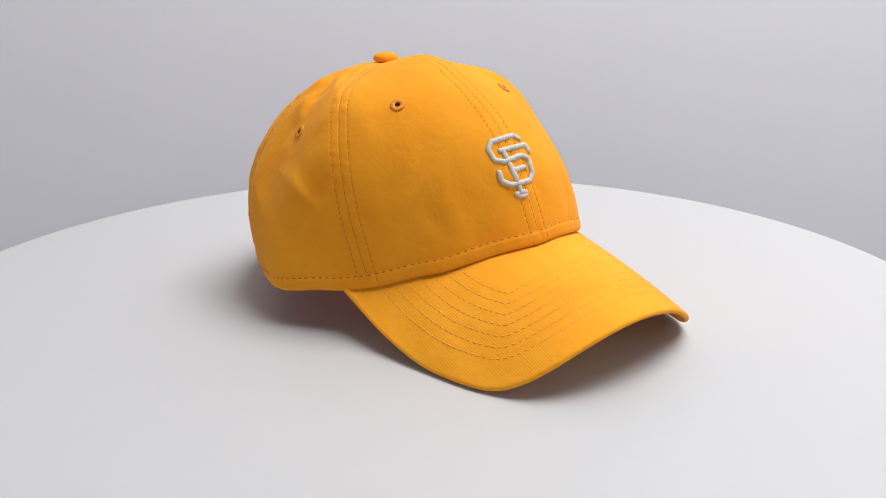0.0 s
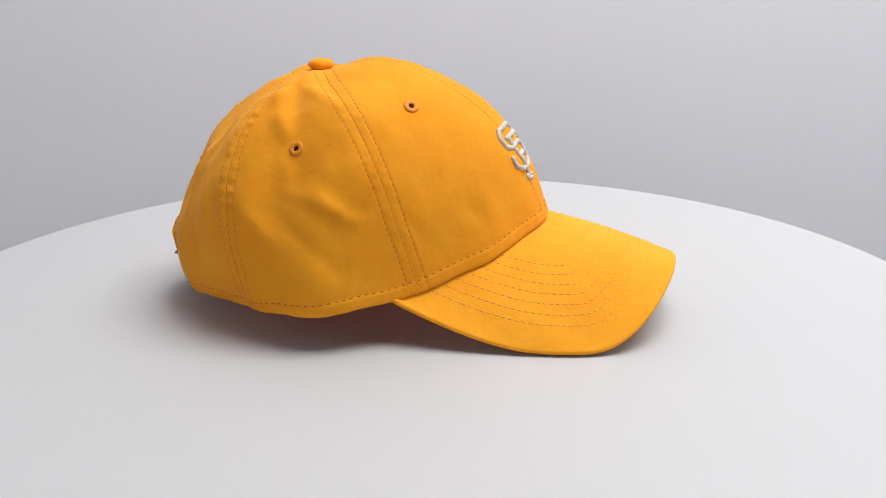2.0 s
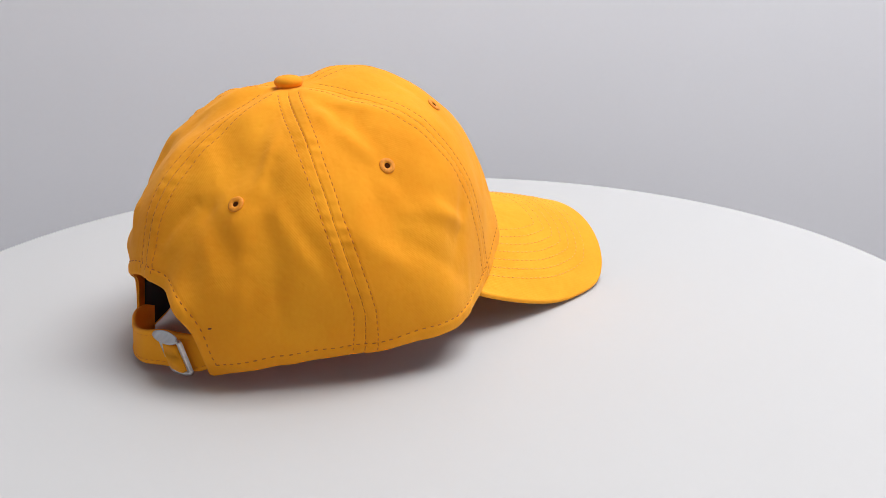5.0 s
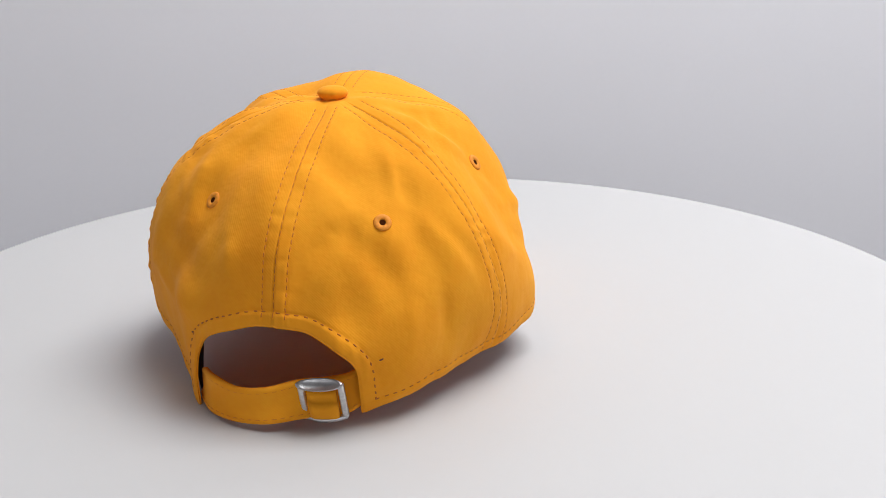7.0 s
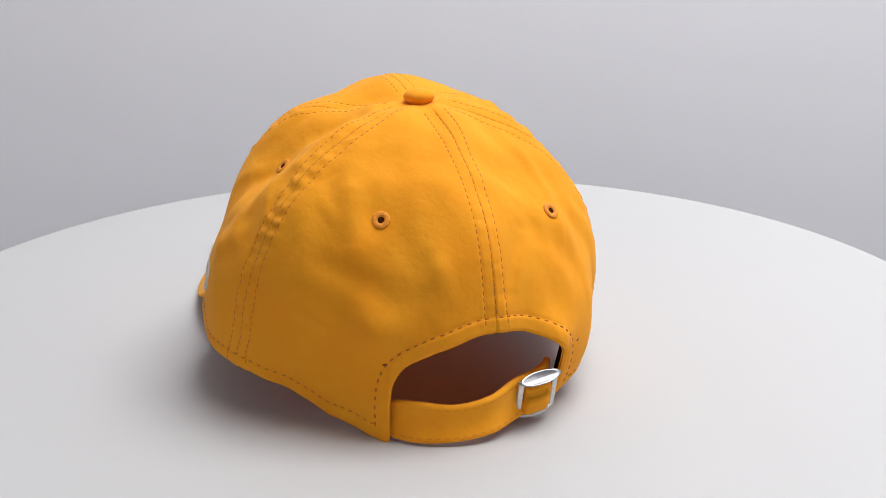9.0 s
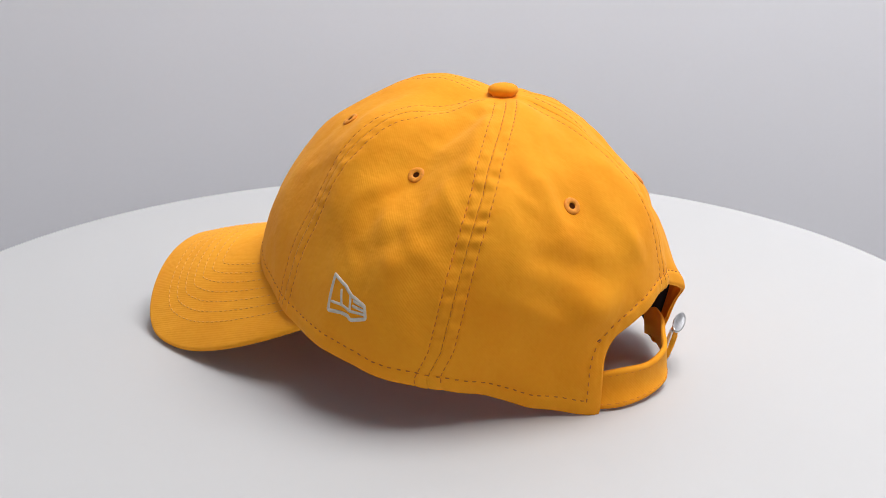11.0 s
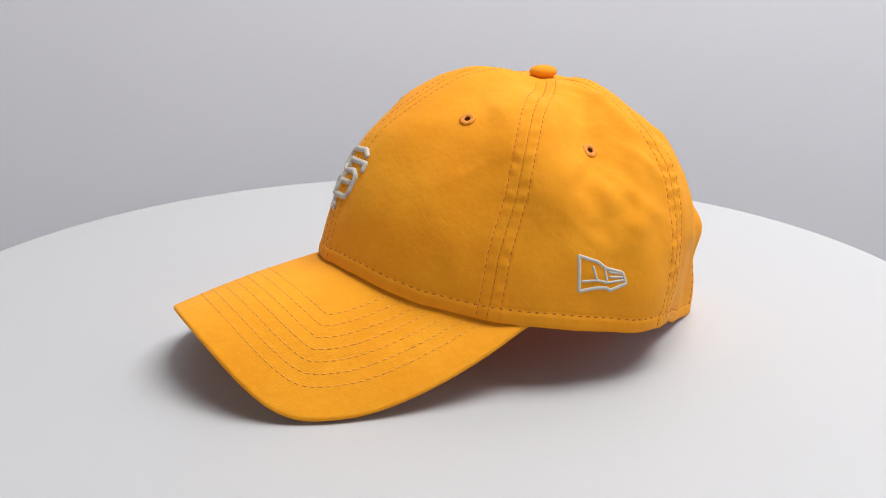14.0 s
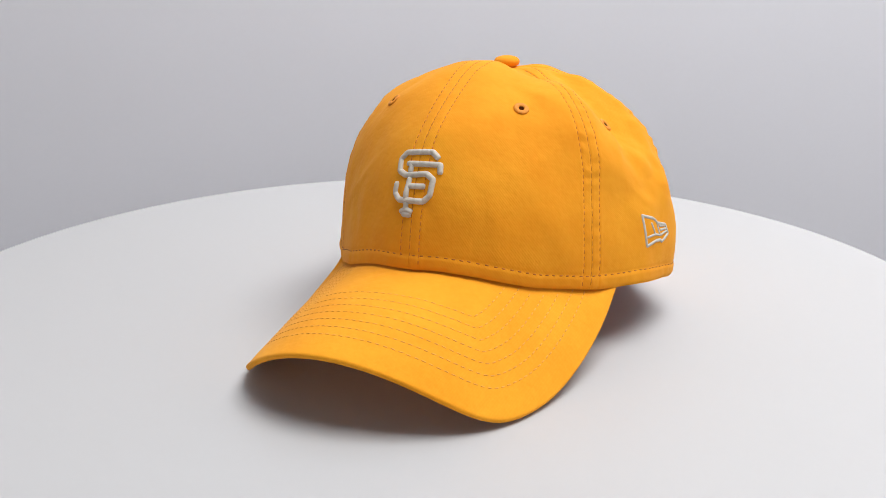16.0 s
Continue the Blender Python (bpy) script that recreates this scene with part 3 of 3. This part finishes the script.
def build_visor(cap):
    s = np.sin(np.linspace(-np.pi / 2, np.pi / 2, 161))
    w = np.concatenate([np.linspace(0, 0.94, 40), np.linspace(0.94, 1.0, 6)[1:]])
    top = visor_top(s, w)
    du, dv = np.gradient(top, axis=0), np.gradient(top, axis=1)
    nrm = unit(np.cross(dv, du))
    nrm[nrm[..., 2] < 0] *= -1
    nrm[0], nrm[-1] = nrm[2], nrm[-3]
    rim_dir = unit(np.cross(unit(np.gradient(top[:, -1], axis=0)), nrm[:, -1]))
    rim_dir *= np.sign((rim_dir * (top[:, -1] - CENTRE)).sum(1))[:, None]
    t = (0.0004 + 0.0026 * step(0.0, 0.012, 1 - np.abs(s)))[:, None, None]
    arc = np.linspace(0, np.pi, 9)[1:-1]
    rim = top[:, -1][:, None] - nrm[:, -1][:, None] * (t / 2) * (1 - np.cos(arc))[None, :, None] + rim_dir[:, None] * (t / 2) * np.sin(arc)[None, :, None]
    under = (top - nrm * t)[:, ::-1]
    sheet = np.concatenate([top, rim, under], 1)
    sheet[..., 2] = np.maximum(sheet[..., 2], 0.0003)
    nu, nv = sheet.shape[:2]
    uv = np.stack([sheet[..., 1] * 1.15, sheet[..., 0]], -1).reshape(-1, 2)
    visor = part("visor", sheet.reshape(-1, 3), grid_faces(nu, nv), VISOR_CLOTH, cap, "curved pre-bent visor with seven rows of stitching", uv)
    # rows of stitching run side by side with the outer edge and end at the crown
    ss, ww = np.sin(np.linspace(-np.pi / 2, np.pi / 2, 401)), np.linspace(0, 1, 161)
    fine = visor_top(ss, ww)
    fn = unit(np.cross(np.gradient(fine, axis=1), np.gradient(fine, axis=0)))
    fn[fn[..., 2] < 0] *= -1
    edge = fine[:, -1]
    flat, fnf = fine.reshape(-1, 3), fn.reshape(-1, 3)
    dist = np.sqrt(((flat[:, None, :] - edge[None, ::4]) ** 2).sum(2)).min(1).reshape(fine.shape[:2])
    for row in range(7):
        d = 0.0135 + 0.0058 * row
        pts, nms = [], []
        for i in range(len(ss)):
            q = np.where((dist[i, :-1] >= d) & (dist[i, 1:] < d))[0]
            if len(q):
                k = q[-1]
                f = (dist[i, k] - d) / (dist[i, k] - dist[i, k + 1] + 1e-12)
                pts.append(fine[i, k] * (1 - f) + fine[i, k + 1] * f)
                nms.append(fn[i, k])
        if len(pts) > 10:
            pts, nms = np.array(pts), np.array(nms)
            stitch_row("visor_stitching", pts + nms * 0.00012, nms, VISOR_THREAD, visor, 0.0024, 0.0011, 0.00032, 0.00017)
    return visor


# ---------------------------------------------------------------- strap and buckle
STRAP = ((-0.0805, 0.0458, 0.002, 0.0150), (-0.0862, 0.0420, 0.0012, 0.0178), (-0.0950, 0.034, 0.0012, 0.0190), (-0.1018, 0.020, 0.0020, 0.0178), (-0.1040, 0.005, 0.0036, 0.0200),
         (-0.0992, -0.008, 0.0050, 0.0226), (-0.0953, -0.019, 0.0060, 0.0232), (-0.0912, -0.0265, 0.006, 0.0236), (-0.0866, -0.0312, 0.0080, 0.0240), (-0.0815, -0.0342, 0.008, 0.0190))


def build_strap(cap):
    k = spline(STRAP, 90)
    low, high = k[:, [0, 1, 2]], k[:, [0, 1, 3]]
    tan = unit(np.gradient((low + high) / 2, axis=0))
    out = unit(np.cross(tan, np.array([0, 0, 1.0])))
    out *= np.sign((out * (low - CENTRE)).sum(1))[:, None]
    low, high = low.copy(), high.copy()
    high = high + out * -0.0012
    half = (high - low) / 2
    mid = (high + low) / 2
    prof = [(-1, -0.0008), (-1, 0.0006), (-0.9, 0.0011), (-0.76, 0.0012), (-0.72, 0.0009), (0.72, 0.0010), (0.76, 0.0013), (0.9, 0.0013), (1, 0.0007), (1, -0.0008)]
    v = np.stack([mid + half * a + out * b for a, b in prof], 1)
    m = len(prof)
    f = [(i * m + q, i * m + (q + 1) % m, (i + 1) * m + (q + 1) % m, (i + 1) * m + q) for i in range(len(k) - 1) for q in range(m)]
    run = np.concatenate([[0], np.cumsum(np.linalg.norm(np.diff(mid, axis=0), axis=1))])
    uv = np.stack(np.broadcast_arrays(run[:, None], np.array([a for a, _ in prof])[None] * 0.009), -1).reshape(-1, 2)
    v[..., 2] = np.maximum(v[..., 2], 0.0003)
    strap = part("strap", v.reshape(-1, 3), f, COTTON, cap, "adjustable cloth strap across the rear opening", uv)
    for a in (-0.74, 0.74):
        row = mid[3:-3] + half[3:-3] * a + out[3:-3] * 0.0012
        stitch_row("strap_stitching", row, out[3:-3], STRAP_THREAD, strap, 0.0022, 0.0016, 0.00018, 0.00008)
    # the buckle sits on the strap
    i = int(np.argmin(np.abs(mid[:, 1] + 0.0172)))
    c, t, o = mid[i] + out[i] * 0.0016, tan[i], out[i]
    up = unit(np.cross(t, o))
    if up[2] < 0:
        up = -up
    o = unit(np.array([-1.0, -0.12, -0.27]))  # the lip leans outwards
    t = unit(np.array([0.12, -1.0, 0.06]))
    t = unit(t - o * (t @ o))
    c = c + o * 0.0008 + np.array([0, 0, 0.0010])
    up = unit(np.cross(t, o))
    if up[2] < 0:
        up = -up
    h, half_w, leg = 0.0098, 0.0100, 0.0028

    def place(a, b, d):
        return c + t * a + up * b + o * d

    def bar(name, a0, a1, b0, b1, d0, d1, mat, parent):
        """A bevelled bar in the buckle's frame."""
        e = 0.0005
        rings = []
        for b, inset in ((b0, e), (b0 + e, 0), (b1 - e, 0), (b1, e)):
            x0, x1, y0, y1 = a0 + inset, a1 - inset, d0, d1 - inset
            rings.append([place(x0, b, y0), place(x1, b, y0), place(x1, b, y1 - e), place(x1 - e, b, y1), place(x0 + e, b, y1), place(x0, b, y1 - e)])
        vv = [p for r in rings for p in r]
        ff = [(r * 6 + q, r * 6 + (q + 1) % 6, (r + 1) * 6 + (q + 1) % 6, (r + 1) * 6 + q) for r in range(3) for q in range(6)]
        ff += [(5, 4, 3, 2, 1, 0), tuple(18 + q for q in range(6))]
        return part(name, vv, ff, mat, parent, smooth=False)

    buckle = bar("buckle", -half_w, -half_w + leg, -h, h - 0.0014, 0.0004, 0.0022, SILVER, cap)
    tagged(buckle, "silver metal slide buckle with polished curved lip")
    bar("buckle_side", half_w - leg, half_w, -h, h - 0.0014, 0.0004, 0.0022, SILVER, buckle)
    # bottom bar, bowed outwards round the folded strap
    q = np.linspace(-1, 1, 25)
    bow = np.array([place(a * (half_w - 0.0006), -h + 0.0006 - 0.0007 * (1 - a * a), 0.0014 + 0.0020 * (1 - a * a)) for a in q])
    run_ = unit(np.gradient(bow, axis=0))
    outer = unit(np.cross(run_, np.broadcast_to(up, run_.shape)))
    v2, f2, uv2 = sweep(bow, outer, unit(np.cross(outer, run_)), [(0.0009 * math.cos(w), 0.0011 * math.sin(w)) for w in np.linspace(0, 2 * math.pi, 10, endpoint=False)])
    part("buckle_bottom", v2, f2, POLISHED, buckle, "", uv2)
    # polished lip: a dished oval that leans outwards over the top of the frame
    vv, ff = [], []
    lean = o * 0.86 - up * 0.50
    lean = lean / np.linalg.norm(lean)
    face = up * 0.86 + o * 0.50
    n, m = 40, 6
    base = place(0, h - 0.0012, 0.0024)
    for layer in (0.0, -0.0009):
        for q in range(m + 1):
            f = q / m
            for i2 in range(n):
                w = 2 * math.pi * i2 / n
                rim_up = 0.0011 * f ** 2 + layer
                vv.append(base + t * 0.0101 * f * math.cos(w) + lean * 0.0029 * f * math.sin(w) + face * rim_up)
    k0 = (m + 1) * n
    for q in range(m):
        for i2 in range(n):
            j2 = (i2 + 1) % n
            ff.append((q * n + i2, (q + 1) * n + i2, (q + 1) * n + j2, q * n + j2))
            ff.append((k0 + q * n + j2, k0 + (q + 1) * n + j2, k0 + (q + 1) * n + i2, k0 + q * n + i2))
    ff += [(m * n + i2, k0 + m * n + i2, k0 + m * n + (i2 + 1) % n, m * n + (i2 + 1) % n) for i2 in range(n)]
    part("buckle_lip", vv, ff, POLISHED, buckle, "polished curved lip")
    # the strap's free end, folded over the middle bar
    prof = [(h - 0.0052, 0.0002), (h - 0.0050, 0.0022), (h - 0.0062, 0.0034), (h - 0.010, 0.0040), (0.000, 0.0042), (-h + 0.004, 0.0042), (-h + 0.0012, 0.0040), (-h - 0.0006, 0.0030), (-h - 0.0012, 0.0016), (-h - 0.0004, 0.0002)]
    vv, ff, n = [], [], 9
    across = np.linspace(-0.0062, 0.0062, n)
    for a in across:
        soft = 1 - 0.25 * (abs(a) / 0.0062) ** 6
        vv += [place(a, b, d * soft) for b, d in prof]
    m = len(prof)
    ff = [(i2 * m + q, i2 * m + (q + 1) % m, (i2 + 1) * m + (q + 1) % m, (i2 + 1) * m + q) for i2 in range(n - 1) for q in range(m)]
    ff += [tuple(range(m))[::-1], tuple((n - 1) * m + q for q in range(m))]
    vv = [np.array([p[0], p[1], max(p[2], 0.0004)]) for p in vv]
    part("strap_loop", vv, ff, COTTON, strap, "", [(p[1], p[2]) for p in vv])


# ---------------------------------------------------------------- the cap
def build_cap():
    cap = tagged(new("baseball_cap"), "yellow-orange cotton twill baseball cap with curved visor, on the white turntable", "baseball cap")
    spans = (("back", "right_rear", "right_back"), ("right_rear", "right_front", "right_rear"), ("right_front", "front", "right_front"),
             ("front", "left_front", "left_front"), ("left_front", "left_rear", "left_rear"), ("left_rear", "back", "left_back"))
    named = {"right_back": "back_panel", "left_back": "back_panel", "right_rear": "side_panel", "left_rear": "side_panel", "right_front": "front_panel", "left_front": "front_panel"}
    made = {}
    for left, right, key in spans:
        panel = build_panel(cap, named[key], left, right, "sewn cloth gore of the crown")
        made[key] = panel
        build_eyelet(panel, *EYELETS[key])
        seam_row(panel, left, 0.0050)
        seam_row(panel, right, -0.0050)
        seam_row(panel, right, 0.0, SEAM_THREAD, 0.0032, 0.0005, 0.00018)
        a0 = radians(-181) if left == "back" else seam_foot(left)[0]
        a1 = radians(179) if right == "back" else seam_foot(right)[0]
        i0, i1 = np.searchsorted(HEM_SORTED, a0), np.searchsorted(HEM_SORTED, a1)
        th, ph = hem_line(i0, i1, 0.0066)
        clear = hem_distance(th, ph, crown_radius(th, ph)) > 0.0060
        th, ph = th[clear], ph[clear]
        rise, across = np.abs(np.gradient(ph)), np.abs(np.gradient(th)) * np.cos(ph)
        stitch_row("hem_stitching", crown(th, ph, 0.0001 + 0.0004 * rise / (rise + across + 1e-9)), direction(th, ph), HEM_THREAD, panel, 0.0019, 0.0020, 0.00036, 0.00012)
    # button on top
    z = float(crown(np.array(0.0), np.array(np.pi / 2), 0, False)[2])
    prof = [(0, 0.0056), (0.0026, 0.0055), (0.0048, 0.0050), (0.0062, 0.0042), (0.0070, 0.0031), (0.0071, 0.0020), (0.0066, 0.0009), (0.0055, 0.0003), (0.0042, -0.003), (0, -0.003)]
    v, f = lathe(prof, 48, (CENTRE[0], CENTRE[1], z + 0.0004))
    part("button", v, f, COTTON, cap, "cloth-covered top button", [(p[0], p[1]) for p in v])
    # black sweatband inside
    i0, i1 = np.searchsorted(HEM_SORTED, radians(-154.8)), np.searchsorted(HEM_SORTED, radians(147.5))
    c = HEM_CURVE[i0:i1:6]
    q = np.linspace(0.02, 0.43, 9)
    th, ph = np.repeat(c[:, :1], 9, 1), c[:, 1:] + q[None]
    a, b = crown(th, ph, -0.0026, False), crown(th, ph, -0.0036, False)
    nu, nv = th.shape
    part("sweatband", np.concatenate([a.reshape(-1, 3), b.reshape(-1, 3)]), np.concatenate([grid_faces(nu, nv, True), grid_faces(nu, nv, False, nu * nv)]), LINING, cap, "black inner sweatband")
    build_visor(cap)
    build_strap(cap)
    # raised emblem over the front seam: an angular hooked band laced with a barred post
    front = (1.5, 21.0)
    emblem = stroke("front_emblem", *front, ((8.1, 13.1), (4.8, 15.7), (-10.2, 14.5), (-13.0, 10.8), (-11.6, 4.7), (-7.1, 3.0), (4.4, 4.5), (8.2, 2.0), (7.9, -5.6), (5.0, -8.7), (-7.3, -9.1), (-10.9, -6.3), (-11.2, -1.7)), 3.1 / 1000, 0.0017, cap)
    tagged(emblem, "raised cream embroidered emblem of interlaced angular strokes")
    for pts in (((-7.0, 8.9), (10.4, 9.5), (10.9, 5.8)), ((-5.2, 8.6), (-4.9, 4.9)), ((-4.2, 1.2), (-3.8, -7.8)), ((-3.2, -2.2), (3.8, -1.6)), ((-3.1, -10.2), (-2.8, -13.0)), ((-5.0, -14.2), (-2.6, -13.2), (-0.2, -13.9)), ((-4.0, -15.4), (-0.6, -15.3))):
        stroke("emblem_stroke", *front, pts, 0.0030, 0.0016, emblem)
    side = (75.5, 4.5)
    flag = stroke("side_emblem", *side, ((-10.6, 9.4), (-11.2, -6.2), (-3.6, -5.3), (1.6, -5.6), (2.9, -7.0), (11.2, -4.8), (9.8, 0.4), (1.8, 3.0), (-2.0, 6.3), (-10.6, 9.4)), 0.0018, 0.0008, cap)
    tagged(flag, "cream embroidered pennant-shaped outline on the side panel")
    for pts in (((-9.4, -2.0), (-2.9, -1.8), (2.0, -3.4), (10.4, -3.1)), ((-4.3, 4.2), (-3.0, -1.4)), ((1.1, 3.2), (2.0, -2.9)), ((3.5, 1.1), (9.3, 0.0)), ((3.5, -1.0), (9.6, -1.7))):
        stroke("emblem_stroke", *side, pts, 0.0014, 0.0007, flag)
    # dark bar tacks at the ends of the rear opening
    for a, e, key in ((-150, -8.5, "right_back"), (146.8, -7.0, "left_back")):
        th, ph = patch(a, e, [(x, 0.3 * x) for x in np.linspace(-1.5, 1.5, 8)])
        stitch_row("bar_tack", crown(th, ph, 0.0002), direction(th, ph), DARK_THREAD, made[key], 0.0020, 0.002, 0.0004, 0.0002)
    return cap


CAP = build_cap()


def motions():
    """The tabletop turns at an even rate and carries the cap with it."""
    steps = [i * 0.5 for i in range(33)]
    home = pose(-0.0205, -0.045, 0.0, 0, 0, 93.6)
    walk(TABLETOP, [(t, pose(0, 0, 0.75, 0, 0, TURN_RATE * (t - 8))) for t in steps])
    walk(CAP, [(t, pose(0, 0, 0, 0, 0, TURN_RATE * (t - 8)) @ home) for t in steps])


motions()
